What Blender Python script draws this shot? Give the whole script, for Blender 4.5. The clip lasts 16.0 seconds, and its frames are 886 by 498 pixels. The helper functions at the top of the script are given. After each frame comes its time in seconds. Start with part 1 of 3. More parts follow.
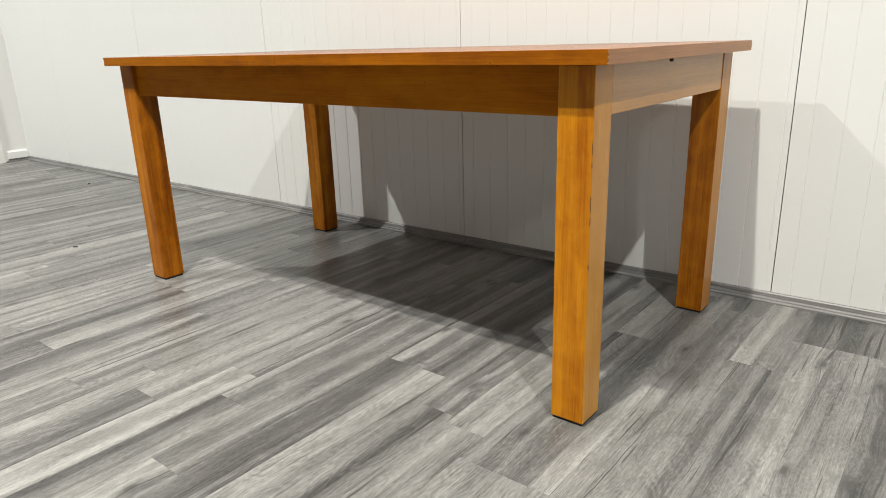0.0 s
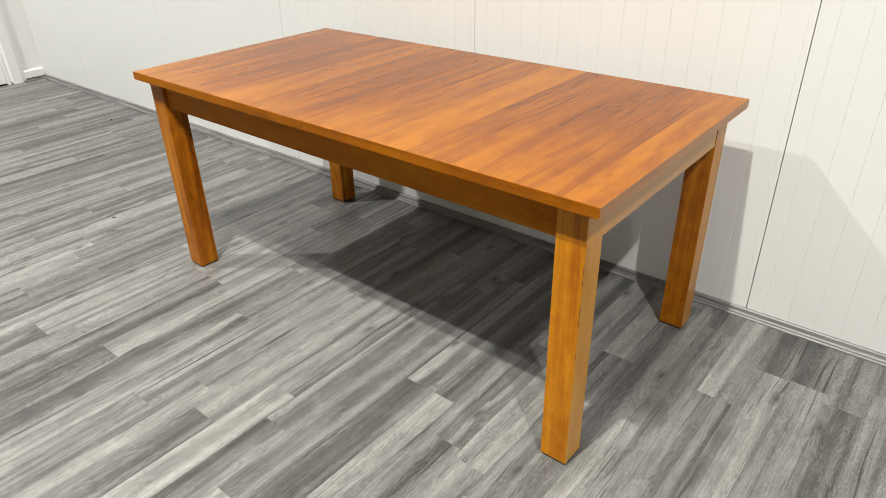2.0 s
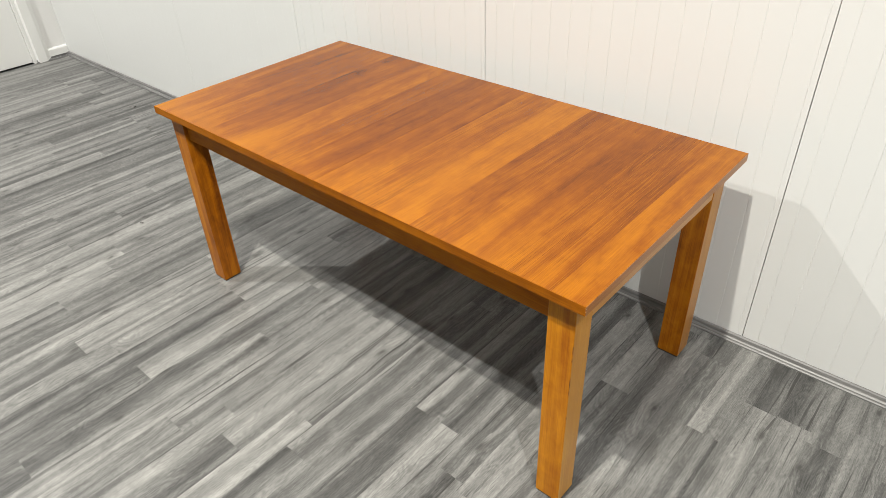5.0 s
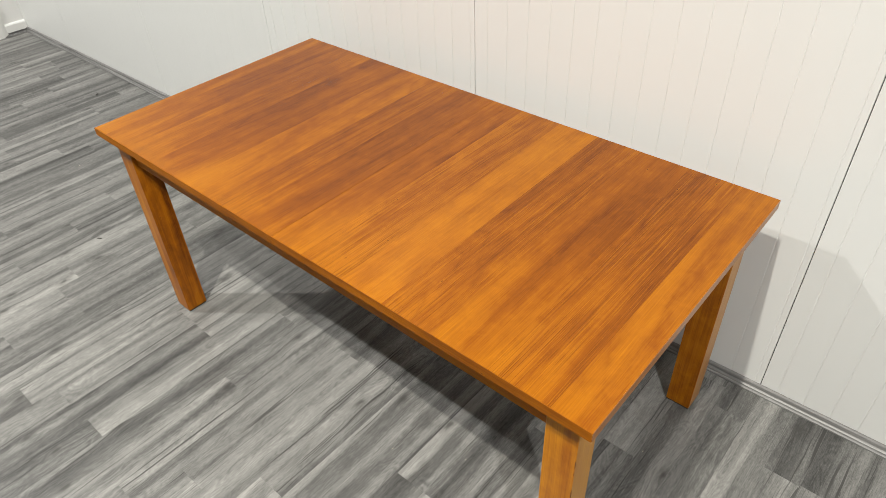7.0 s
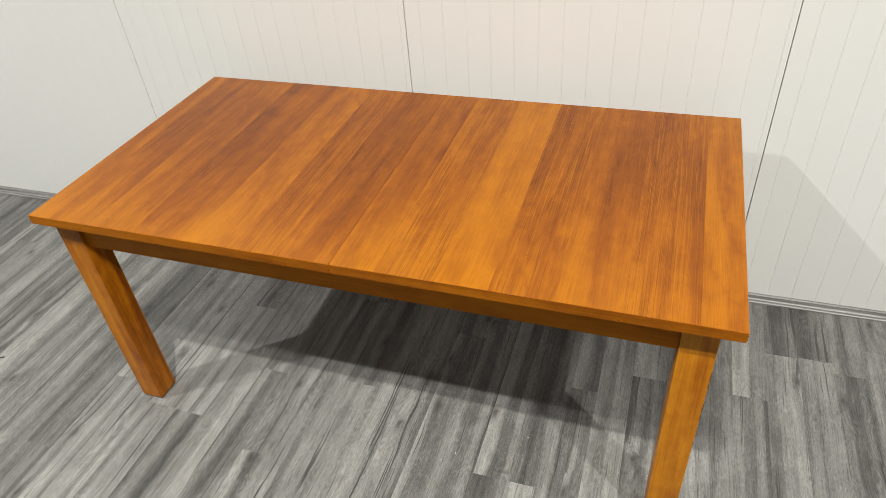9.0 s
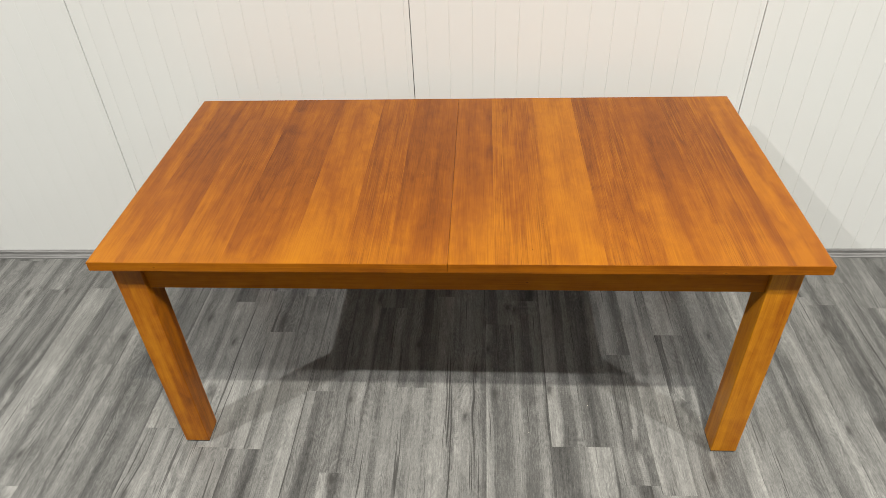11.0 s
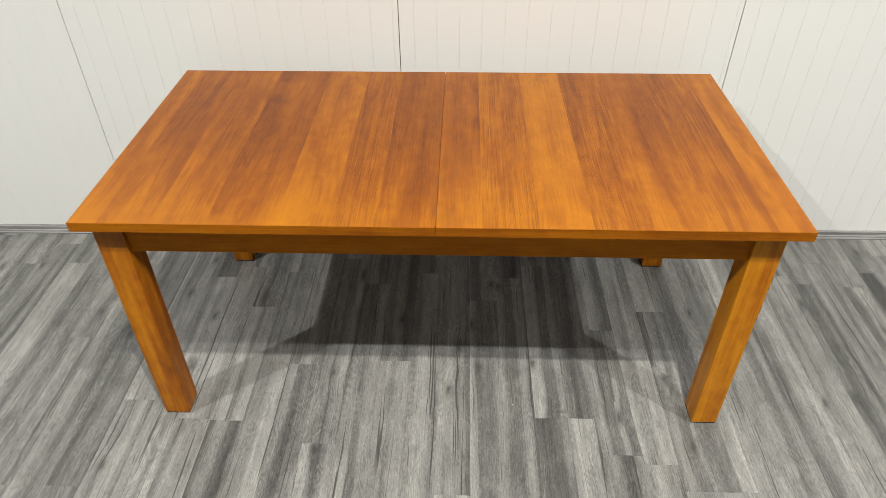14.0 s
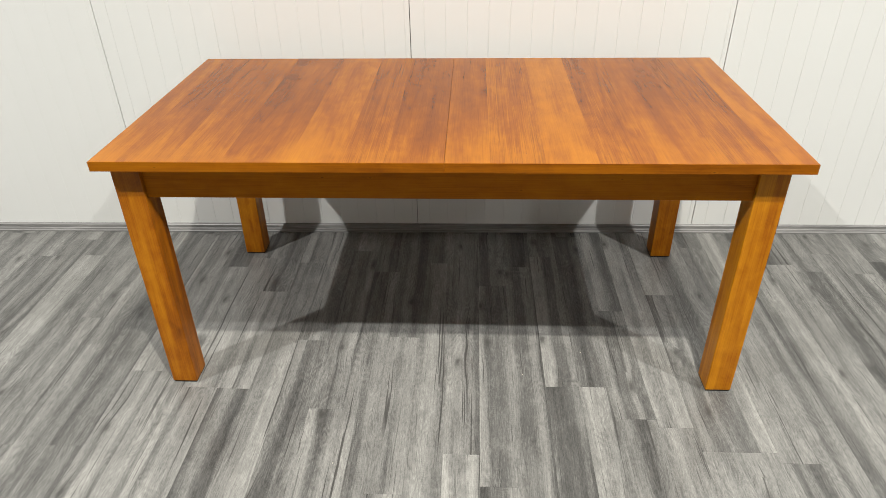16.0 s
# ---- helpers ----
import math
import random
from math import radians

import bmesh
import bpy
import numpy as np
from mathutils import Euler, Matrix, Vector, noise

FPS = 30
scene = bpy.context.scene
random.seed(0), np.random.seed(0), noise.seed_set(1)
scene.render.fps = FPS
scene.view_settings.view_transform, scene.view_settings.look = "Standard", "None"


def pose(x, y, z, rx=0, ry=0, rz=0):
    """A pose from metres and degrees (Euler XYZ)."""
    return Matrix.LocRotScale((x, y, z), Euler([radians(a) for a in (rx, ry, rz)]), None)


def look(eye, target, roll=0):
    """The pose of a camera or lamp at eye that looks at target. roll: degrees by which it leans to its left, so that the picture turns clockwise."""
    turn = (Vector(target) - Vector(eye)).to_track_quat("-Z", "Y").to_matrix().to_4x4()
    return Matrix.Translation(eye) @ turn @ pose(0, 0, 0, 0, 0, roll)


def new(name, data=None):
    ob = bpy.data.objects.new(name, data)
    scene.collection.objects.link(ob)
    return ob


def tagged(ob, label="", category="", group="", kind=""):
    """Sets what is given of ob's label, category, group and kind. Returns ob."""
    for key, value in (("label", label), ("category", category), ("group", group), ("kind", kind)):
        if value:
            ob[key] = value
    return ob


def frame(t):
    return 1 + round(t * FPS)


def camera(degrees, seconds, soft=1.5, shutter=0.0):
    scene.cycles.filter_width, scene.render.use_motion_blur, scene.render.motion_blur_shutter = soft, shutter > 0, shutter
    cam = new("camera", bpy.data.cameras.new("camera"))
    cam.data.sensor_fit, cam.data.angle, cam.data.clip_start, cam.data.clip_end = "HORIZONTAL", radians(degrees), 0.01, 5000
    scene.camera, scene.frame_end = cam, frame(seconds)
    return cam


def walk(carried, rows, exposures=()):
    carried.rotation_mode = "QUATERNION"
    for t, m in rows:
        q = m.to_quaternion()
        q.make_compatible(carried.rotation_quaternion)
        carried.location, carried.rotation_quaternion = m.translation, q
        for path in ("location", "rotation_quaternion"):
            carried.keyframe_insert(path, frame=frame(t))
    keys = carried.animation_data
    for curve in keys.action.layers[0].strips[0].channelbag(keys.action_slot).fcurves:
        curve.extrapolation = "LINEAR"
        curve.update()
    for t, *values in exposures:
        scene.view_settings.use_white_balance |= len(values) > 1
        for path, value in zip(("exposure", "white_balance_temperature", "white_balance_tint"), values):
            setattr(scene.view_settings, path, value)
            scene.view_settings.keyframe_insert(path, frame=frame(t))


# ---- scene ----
cam = camera(67.1, 16.0, soft=0.7)
PATH = [
    (0, (1.415, -1.113, 0.796), (0.22, 0.376, 0.202), -1.7),
    (0.5, (1.413, -1.111, 0.802), (0.221, 0.377, 0.201), -1.6),
    (1, (1.375, -1.048, 0.92), (0.223, 0.435, 0.231), -0.2),
    (1.5, (1.394, -1.06, 1.214), (0.28, 0.364, 0.359), 0.2),
    (2, (1.42, -1.107, 1.359), (0.3, 0.227, 0.376), -1.3),
    (2.5, (1.437, -1.111, 1.372), (0.333, 0.209, 0.353), -1.6),
    (3, (1.464, -1.076, 1.372), (0.318, 0.228, 0.379), -1.6),
    (3.2, (1.461, -1.055, 1.369), (0.302, 0.237, 0.376), -1.8),
    (5.3, (1.386, -0.968, 1.735), (0.294, 0.214, 0.546), -2.8),
    (5.5, (1.345, -0.91, 1.743), (0.269, 0.26, 0.529), -3.1),
    (6, (1.221, -0.788, 1.776), (0.175, 0.372, 0.526), -4.0),
    (6.5, (1.192, -0.698, 1.772), (0.144, 0.449, 0.513), -3.2),
    (7, (1.184, -0.674, 1.768), (0.135, 0.469, 0.505), -2.7),
    (7.5, (1.183, -0.679, 1.767), (0.133, 0.461, 0.503), -2.7),
    (8, (1.129, -0.705, 1.759), (0.119, 0.48, 0.505), -3.2),
    (8.5, (0.903, -0.82, 1.73), (0.112, 0.512, 0.465), -4.2),
    (9, (0.68, -1.026, 1.738), (0.113, 0.44, 0.502), -5.0),
    (9.5, (0.398, -1.138, 1.728), (0.019, 0.384, 0.487), -3.5),
    (9.7, (0.313, -1.166, 1.708), (-0.012, 0.385, 0.488), -3.9),
    (11.8, (0.055, -1.234, 1.835), (-0.002, 0.311, 0.565), -0.6),
    (12, (0.05, -1.216, 1.831), (-0.002, 0.317, 0.548), -0.4),
    (12.5, (0.057, -1.218, 1.83), (-0.009, 0.311, 0.542), -0.6),
    (13, (0.057, -1.226, 1.826), (-0.001, 0.307, 0.542), -0.5),
    (13.5, (0.053, -1.233, 1.824), (-0.006, 0.3, 0.542), -0.5),
    (14, (0.057, -1.279, 1.729), (0.004, 0.285, 0.484), -0.4),
    (14.5, (0.071, -1.372, 1.593), (-0.002, 0.259, 0.437), -0.7),
    (15, (0.083, -1.467, 1.505), (0.01, 0.203, 0.407), -0.3),
    (15.5, (0.072, -1.494, 1.475), (-0.016, 0.2, 0.415), -0.7),
    (16, (0.066, -1.498, 1.464), (-0.02, 0.196, 0.405), -1.0),
]
EXPOSURES = [(0, 0.11), (1, 0.12), (3, 0.08), (5.5, 0.03), (7, -0.07), (9.5, -0.12), (12, -0.09), (13.5, -0.07), (14.5, -0.06), (16, 0.05)]
walk(cam, [(t, look(eye, target, roll)) for t, eye, target, roll in PATH], EXPOSURES)

# ---- light: high-bay lamps and added fill lamps, the only light of this closed room ----
world = bpy.data.worlds.new("world")
world.use_nodes = True
world.node_tree.nodes["Background"].inputs["Color"].default_value = (0.0, 0.0, 0.0, 1)
world.node_tree.nodes["Background"].inputs["Strength"].default_value = 0.0
scene.world = world
scene.view_settings.exposure = 0.0

CEILING, LAMP_Z = 5.5, 5.2
COOL, WARM = (1.0, 0.988, 0.945), (1.0, 0.965, 0.865)
LAMPS = [  # x, y, watts, beam, tint: one row of high-bay lamps before the panel wall, then an added fill row that washes the wall behind the camera
    (-3.55, -2.06, 282, 150, COOL), (0.60, -1.74, 180, 120, WARM), (3.34, -2.04, 228, 150, COOL), (7.1, -2.00, 150, 160, COOL),
    # unseen, added for fill: bounced off wall_south onto the upright faces
    (-2.4, -7.9, 25, 75, COOL), (1.2, -7.9, 25, 75, COOL), (4.8, -7.9, 25, 75, COOL),
]
for lx, ly, watts, beam, tint in LAMPS:
    data = bpy.data.lights.new("high_bay_or_fill_lamp", "AREA")
    data.shape, data.size, data.energy = "DISK", 0.11, watts
    data.spread = radians(beam)
    data.color = tint
    lamp = new("high_bay_or_fill_lamp", data)
    lamp.matrix_world = pose(lx, ly, LAMP_Z)


# ---- materials ----
class Nodes:
    """A small helper for node materials."""

    def __init__(self, name):
        self.mat = bpy.data.materials.new(name)
        self.mat.use_nodes = True
        self.tree = self.mat.node_tree
        self.bsdf = self.tree.nodes["Principled BSDF"]

    def add(self, kind, **values):
        node = self.tree.nodes.new(kind)
        for key, value in values.items():
            if key in node.inputs:
                self.put(node.inputs[key], value)
            elif key == "operation":
                node.operation = value
        return node

    def put(self, socket, value):
        if isinstance(value, bpy.types.NodeSocket):
            self.tree.links.new(value, socket)
        else:
            socket.default_value = value

    def math(self, op, a, b=0.0, c=0.0, clamp=False):
        node = self.tree.nodes.new("ShaderNodeMath")
        node.operation, node.use_clamp = op, clamp
        for socket, value in zip(node.inputs, (a, b, c)):
            self.put(socket, value)
        return node.outputs[0]

    def mix(self, fac, a, b, blend="MIX"):
        node = self.tree.nodes.new("ShaderNodeMix")
        node.data_type, node.blend_type = "RGBA", blend
        self.put(node.inputs[0], fac)
        self.put(node.inputs[6], a)
        self.put(node.inputs[7], b)
        return node.outputs[2]

    def ramp(self, fac, *stops):
        node = self.tree.nodes.new("ShaderNodeValToRGB")
        while len(node.color_ramp.elements) < len(stops):
            node.color_ramp.elements.new(0.5)
        for e, (at, c) in zip(node.color_ramp.elements, stops):
            e.position, e.color = at, (c, c, c, 1) if isinstance(c, float) else (*c, 1)
        self.put(node.inputs[0], fac)
        return node.outputs[0]

    def coords(self, scale, shift=None):
        """Object coordinates, moved by a random step per piece, then scaled."""
        co = self.tree.nodes.new("ShaderNodeTexCoord").outputs["Object"]
        if shift is not None:
            v = self.add("ShaderNodeVectorMath", operation="ADD")
            self.put(v.inputs[0], co)
            self.put(v.inputs[1], shift)
            co = v.outputs[0]
        v = self.add("ShaderNodeVectorMath", operation="MULTIPLY")
        self.put(v.inputs[0], co)
        v.inputs[1].default_value = scale
        return v.outputs[0]

    def noise(self, co, detail=3.0, rough=0.55, distort=0.0, scale=1.0):
        node = self.add("ShaderNodeTexNoise")
        self.put(node.inputs["Vector"], co)
        node.inputs["Scale"].default_value = scale
        node.inputs["Detail"].default_value = detail
        node.inputs["Roughness"].default_value = rough
        node.inputs["Distortion"].default_value = distort
        return node.outputs["Fac"]

    def bump(self, height, strength, distance=0.001):
        node = self.add("ShaderNodeBump")
        self.put(node.inputs["Height"], height)
        node.inputs["Strength"].default_value = strength
        node.inputs["Distance"].default_value = distance
        self.put(self.bsdf.inputs["Normal"], node.outputs[0])

    def set(self, **values):
        for key, value in values.items():
            self.put(self.bsdf.inputs[key.replace("_", " ")], value)
        return self.mat


def seeded(n, per_island=False):
    """A vector that differs from piece to piece."""
    if per_island:
        r = n.add("ShaderNodeNewGeometry").outputs["Random Per Island"]
    else:
        r = n.add("ShaderNodeObjectInfo").outputs["Random"]
    v = n.add("ShaderNodeCombineXYZ")
    n.put(v.inputs[0], n.math("MULTIPLY", r, 37.0))
    n.put(v.inputs[1], n.math("MULTIPLY", r, 91.0))
    n.put(v.inputs[2], n.math("MULTIPLY", r, 53.0))
    return v.outputs[0], r


def along(axis, across, length):
    """Texture scale with the grain along one axis."""
    return tuple(length if i == axis else across for i in range(3))


def cherry_wood(name, axis, light=(0.362, 0.126, 0.0018), mid=(0.208, 0.0565, 0.0011), dark=(0.100, 0.0225, 0.0011), rough=0.33, contrast=1.0, sheen=0.24, flames=0.14, mottle=0.62, figured=False, wide=10.0):
    """Lacquered cherry-stained hardwood; the object's colour gives a board's tone (red) and the strength of its open grain lines (green)."""
    n = Nodes(name)
    shift, r = seeded(n)
    info = n.add("ShaderNodeObjectInfo")
    tone = n.add("ShaderNodeSeparateColor")
    n.put(tone.inputs[0], info.outputs["Color"])
    board, figure = tone.outputs[0], tone.outputs[1]
    if figured:  # heartwood and sapwood drift along and across a board, with light fall-off painted in
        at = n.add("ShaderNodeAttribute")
        at.attribute_name = "wood_and_light_tone"
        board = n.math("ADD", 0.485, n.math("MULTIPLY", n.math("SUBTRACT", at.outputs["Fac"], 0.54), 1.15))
    broad = n.noise(n.coords(along(axis, wide, 1.7), shift), 2.0, 0.45, 0.9)
    bands = n.noise(n.coords(along(axis, 34.0, 1.1), shift), 2.0, 0.5, 0.6)
    fine = n.noise(n.coords(along(axis, 420.0, 9.0), shift), 3.0, 0.6, 0.2)
    mottled = n.noise(n.coords(along(axis, 26.0, 17.0), shift), 4.0, 0.6, 0.5)
    # growth rings: flame figures, the contour lines of a slow field drawn out along the board
    field = n.noise(n.coords(along(axis, 5.0, 0.75), shift), 2.0, 0.4, 0.5)
    wave = n.math("FRACT", n.math("MULTIPLY", field, 17.0))
    flame = n.math("SUBTRACT", n.math("POWER", n.math("ABSOLUTE", n.math("SUBTRACT", n.math("MULTIPLY", wave, 2.0), 1.0)), 4.0), 0.2)
    where = n.ramp(n.noise(n.coords(along(axis, 4.0, 1.2), shift), 1.0, 0.5), (0.42, 0.25), (0.60, 1.0))
    t = n.math("ADD", board, n.math("MULTIPLY", n.math("SUBTRACT", broad, 0.5), 0.95 * contrast))
    t = n.math("ADD", t, n.math("MULTIPLY", n.math("SUBTRACT", bands, 0.5), 0.38 * contrast))
    t = n.math("SUBTRACT", t, n.math("MULTIPLY", n.math("MULTIPLY", flame, where), flames))
    t = n.math("ADD", t, n.math("MULTIPLY", n.math("SUBTRACT", mottled, 0.5), mottle * contrast))
    t = n.math("ADD", t, n.math("MULTIPLY", n.math("SUBTRACT", fine, 0.5), 0.62), clamp=True)
    col = n.ramp(t, (0.0, dark), (0.45, mid), (1.0, light))
    # open grain: thin crisp broken lines, only where a patch of the board is coarse
    streak = n.noise(n.coords(along(axis, 400.0, 3.4), shift), 3.0, 0.55, 0.8)
    ticks = n.noise(n.coords(along(axis, 420.0, 22.0), shift), 2.0, 0.5, 0.2)
    coarse = n.noise(n.coords(along(axis, 15.0, 3.2), shift), 2.0, 0.5, 0.5)
    lines = n.math("MULTIPLY", n.ramp(streak, (0.35, 1.0), (0.47, 0.0)), n.ramp(coarse, (0.32, 0.25), (0.50, 1.0)))
    lines = n.math("MAXIMUM", lines, n.math("MULTIPLY", n.ramp(ticks, (0.26, 0.8), (0.32, 0.0)), n.ramp(coarse, (0.40, 0.15), (0.60, 1.0))))
    lines = n.math("MULTIPLY", lines, n.math("ADD", figure, 0.08), clamp=True)
    col = n.mix(n.math("MULTIPLY", lines, 0.44), col, (dark[0] * 0.6, dark[1] * 0.55, dark[2] * 0.6, 1))
    # pale hairlines beside the open grain
    pale = n.math("MULTIPLY", n.ramp(streak, (0.57, 0.0), (0.64, 1.0)), n.math("MULTIPLY", figure, 0.42))
    col = n.mix(pale, col, (*light, 1))
    # small dark flecks and pin knots
    flecks = n.add("ShaderNodeTexVoronoi")
    xyz = n.add("ShaderNodeSeparateXYZ", Vector=n.coords(along(axis, 30.0, 11.0), shift))
    side = [i for i in range(3) if i != axis]
    flat = n.add("ShaderNodeCombineXYZ", X=n.math("ADD", xyz.outputs[side[0]], xyz.outputs[side[1]]), Y=xyz.outputs[axis])
    flecks.voronoi_dimensions = "2D"
    n.put(flecks.inputs["Vector"], flat.outputs[0])
    flecks.inputs["Scale"].default_value = 1.0
    pick = n.math("GREATER_THAN", n.add("ShaderNodeSeparateColor", Color=flecks.outputs["Color"]).outputs[0], n.math("SUBTRACT", 0.975, n.math("MULTIPLY", figure, 0.06)))
    spot = n.math("MULTIPLY", n.ramp(flecks.outputs["Distance"], (0.015, 1.0), (0.045, 0.0)), pick)
    rim = n.math("MULTIPLY", n.ramp(flecks.outputs["Distance"], (0.04, 0.0), (0.065, 1.0), (0.11, 0.0)), pick)
    col = n.mix(n.math("MULTIPLY", rim, 0.25), col, (*light, 1))
    col = n.mix(n.math("MULTIPLY", spot, 0.8), col, (0.05, 0.014, 0.004, 1))
    gloss = n.math("ADD", rough, n.math("MULTIPLY", n.math("SUBTRACT", mottled, 0.5), 0.12))
    n.bump(n.math("SUBTRACT", n.math("MULTIPLY", fine, 0.2), lines), 0.22, 0.0006)
    return n.set(Base_Color=col, Roughness=gloss, IOR=1.42, Specular_IOR_Level=sheen)


def grey_laminate(name, per_island):
    """Grey weathered-oak laminate, grain along y: streaks that wind round knots, dark checks, pores, saw marks and curls."""
    n = Nodes(name)
    shift, r = seeded(n, per_island)
    if per_island:
        tone = n.math("ADD", 0.36, n.math("MULTIPLY", n.math("FRACT", n.math("MULTIPLY", r, 7.31)), 0.28))
    else:
        sep = n.add("ShaderNodeSeparateColor")
        n.put(sep.inputs[0], n.add("ShaderNodeObjectInfo").outputs["Color"])
        tone = sep.outputs[0]
    at = n.add("ShaderNodeSeparateXYZ", Vector=n.coords((1.0, 1.0, 1.0), shift))
    x, y = at.outputs[0], at.outputs[1]

    def field(u, v, detail, rough=0.5, distort=0.0, layer=0.0):
        return n.noise(n.add("ShaderNodeCombineXYZ", X=u, Y=v, Z=layer).outputs[0], detail, rough, distort)

    def times(a, k):
        return n.math("MULTIPLY", a, k)

    def offset(value, k):
        return times(n.math("SUBTRACT", value, 0.5), k)

    # knots, and the grain that winds round them
    knots = n.add("ShaderNodeTexVoronoi")
    knots.voronoi_dimensions = "2D"
    n.put(knots.inputs["Vector"], n.coords((9.5, 4.2, 1.0), shift))
    knots.inputs["Scale"].default_value = 1.0
    pick = n.math("GREATER_THAN", n.add("ShaderNodeSeparateColor", Color=knots.outputs["Color"]).outputs[1], 0.72)
    swell = times(n.ramp(knots.outputs["Distance"], (0.0, 1.0), (0.15, 0.62), (0.5, 0.0)), pick)
    slow = field(times(x, 9.0), times(y, 2.1), 2.0, layer=3.0)
    u = n.math("ADD", x, n.math("ADD", offset(slow, 0.020), times(swell, 0.012)))

    bands = field(times(u, 19.0), times(y, 0.32), 1.0, layer=1.0)
    strips = field(times(u, 46.0), times(y, 1.5), 3.0, 0.55, layer=2.0)
    split = field(times(u, 11.0), times(y, 0.30), 1.0, layer=5.0)
    pores = field(times(u, 360.0), times(y, 14.0), 3.0, 0.6, 0.3, layer=6.0)
    grit = field(times(u, 260.0), times(y, 75.0), 4.0, 0.7, 0.5, layer=7.0)
    cloud = field(times(x, 15.0), times(y, 6.5), 4.0, 0.6, 0.6, layer=8.0)
    t = n.math("ADD", tone, offset(n.ramp(bands, (0.38, 0.10), (0.470, 0.30), (0.480, 0.66), (0.62, 0.90)), 0.30))
    t = n.math("ADD", t, offset(n.ramp(strips, (0.36, 0.0), (0.47, 0.40), (0.53, 0.60), (0.64, 1.0)), 0.13))
    t = n.math("ADD", t, offset(n.ramp(split, (0.46, 0.0), (0.54, 1.0)), 0.15))
    t = n.math("ADD", t, offset(cloud, 0.48))
    t = n.math("ADD", t, offset(pores, 0.58))
    t = n.math("ADD", t, offset(grit, 0.74))
    # cathedral figure: nested fine rings in patches
    hill = field(times(u, 15.0), times(y, 4.2), 2.0, 0.45, 0.3, layer=9.0)
    rings = n.math("SINE", times(hill, 95.0))
    patch = n.ramp(field(times(x, 12.0), times(y, 3.0), 1.0, layer=10.0), (0.45, 0.0), (0.60, 1.0))
    t = n.math("ADD", t, times(n.math("MULTIPLY", rings, patch), 0.065))
    # saw marks: thin dark ticks across the grain in patches
    saw = n.math("POWER", n.math("ABSOLUTE", n.math("SINE", n.math("ADD", times(y, 410.0), times(strips, 9.0)))), 5.0)
    sawn = n.math("MULTIPLY", saw, n.ramp(field(times(u, 21.0), times(y, 2.6), 2.0, 0.6, layer=11.0), (0.55, 0.0), (0.66, 1.0)))
    t = n.math("SUBTRACT", t, times(sawn, 0.07), clamp=True)
    col = n.ramp(t, (0.0, (0.036, 0.0355, 0.0343)), (0.33, (0.092, 0.0908, 0.0872)), (0.66, (0.190, 0.188, 0.179)), (1.0, (0.320, 0.316, 0.298)))
    # checks: long thin dark lines that wander a little and taper out
    wander = n.math("ADD", u, offset(field(times(x, 30.0), times(y, 16.0), 2.0, layer=12.0), 0.0035))
    long = n.ramp(field(times(wander, 105.0), times(y, 1.3), 2.0, 0.45, layer=13.0), (0.335, 1.0), (0.365, 0.0))
    mid = n.ramp(field(times(wander, 190.0), times(y, 4.0), 2.0, 0.5, layer=16.0), (0.32, 1.0), (0.36, 0.0))
    worn = n.ramp(field(times(x, 14.0), times(y, 1.6), 1.0, layer=17.0), (0.44, 0.10), (0.54, 1.0))
    short = n.ramp(field(times(u, 300.0), times(y, 12.0), 2.0, 0.55, layer=14.0), (0.29, 1.0), (0.35, 0.0))
    dark = n.math("MAXIMUM", n.math("MULTIPLY", n.math("MAXIMUM", long, times(mid, 0.9)), worn), times(short, 0.55))
    col = n.mix(times(dark, 0.82), col, (0.036, 0.0345, 0.033, 1))
    # the knots' dark hearts with a soft halo
    wob = n.math("ADD", knots.outputs["Distance"], offset(field(times(x, 60.0), times(y, 40.0), 2.0, layer=15.0), 0.12))
    heart = n.math("MULTIPLY", n.ramp(wob, (0.03, 1.0), (0.08, 0.50), (0.20, 0.0)), pick)
    col = n.mix(times(heart, 0.85), col, (0.045, 0.0435, 0.041, 1))
    n.bump(n.math("SUBTRACT", n.math("ADD", times(pores, 0.6), times(grit, 0.3)), times(dark, 0.9)), 0.26, 0.0006)
    return n.set(Base_Color=col, Roughness=n.math("ADD", 0.28, times(cloud, 0.16)), IOR=1.5, Specular_IOR_Level=0.32)


def painted(name, colour, rough, vary=0.03, bump=0.05):
    n = Nodes(name)
    a = n.noise(n.coords((1.3, 1.3, 1.3)), 3.0, 0.55)
    b = n.noise(n.coords((160.0, 160.0, 160.0)), 2.0, 0.5)
    scuff = n.noise(n.coords((5.0, 5.0, 9.0)), 5.0, 0.7)
    f = n.math("ADD", 1.0 - vary, n.math("MULTIPLY", a, 2 * vary))
    col = n.mix(1.0, (*colour, 1), n.ramp(f, (0.0, 0.0), (1.0, 1.0)), "MULTIPLY")
    marks = n.ramp(scuff, (0.24, 1.0), (0.3, 0.0))
    col = n.mix(n.math("MULTIPLY", marks, 0.1), col, (0.4, 0.39, 0.37, 1))
    n.bump(b, bump, 0.0006)
    return n.set(Base_Color=col, Roughness=n.math("ADD", rough, n.math("MULTIPLY", a, 0.08)))


def grey_trim(name):
    n = Nodes(name)
    a = n.noise(n.coords((2.5, 60.0, 60.0)), 4.0, 0.6, 0.5)
    b = n.noise(n.coords((14.0, 220.0, 220.0)), 3.0, 0.6)
    t = n.math("ADD", a, n.math("MULTIPLY", n.math("SUBTRACT", b, 0.5), 0.5), clamp=True)
    col = n.ramp(t, (0.2, (0.085, 0.083, 0.081)), (0.55, (0.185, 0.182, 0.178)), (0.85, (0.33, 0.325, 0.315)))
    return n.set(Base_Color=col, Roughness=0.4)


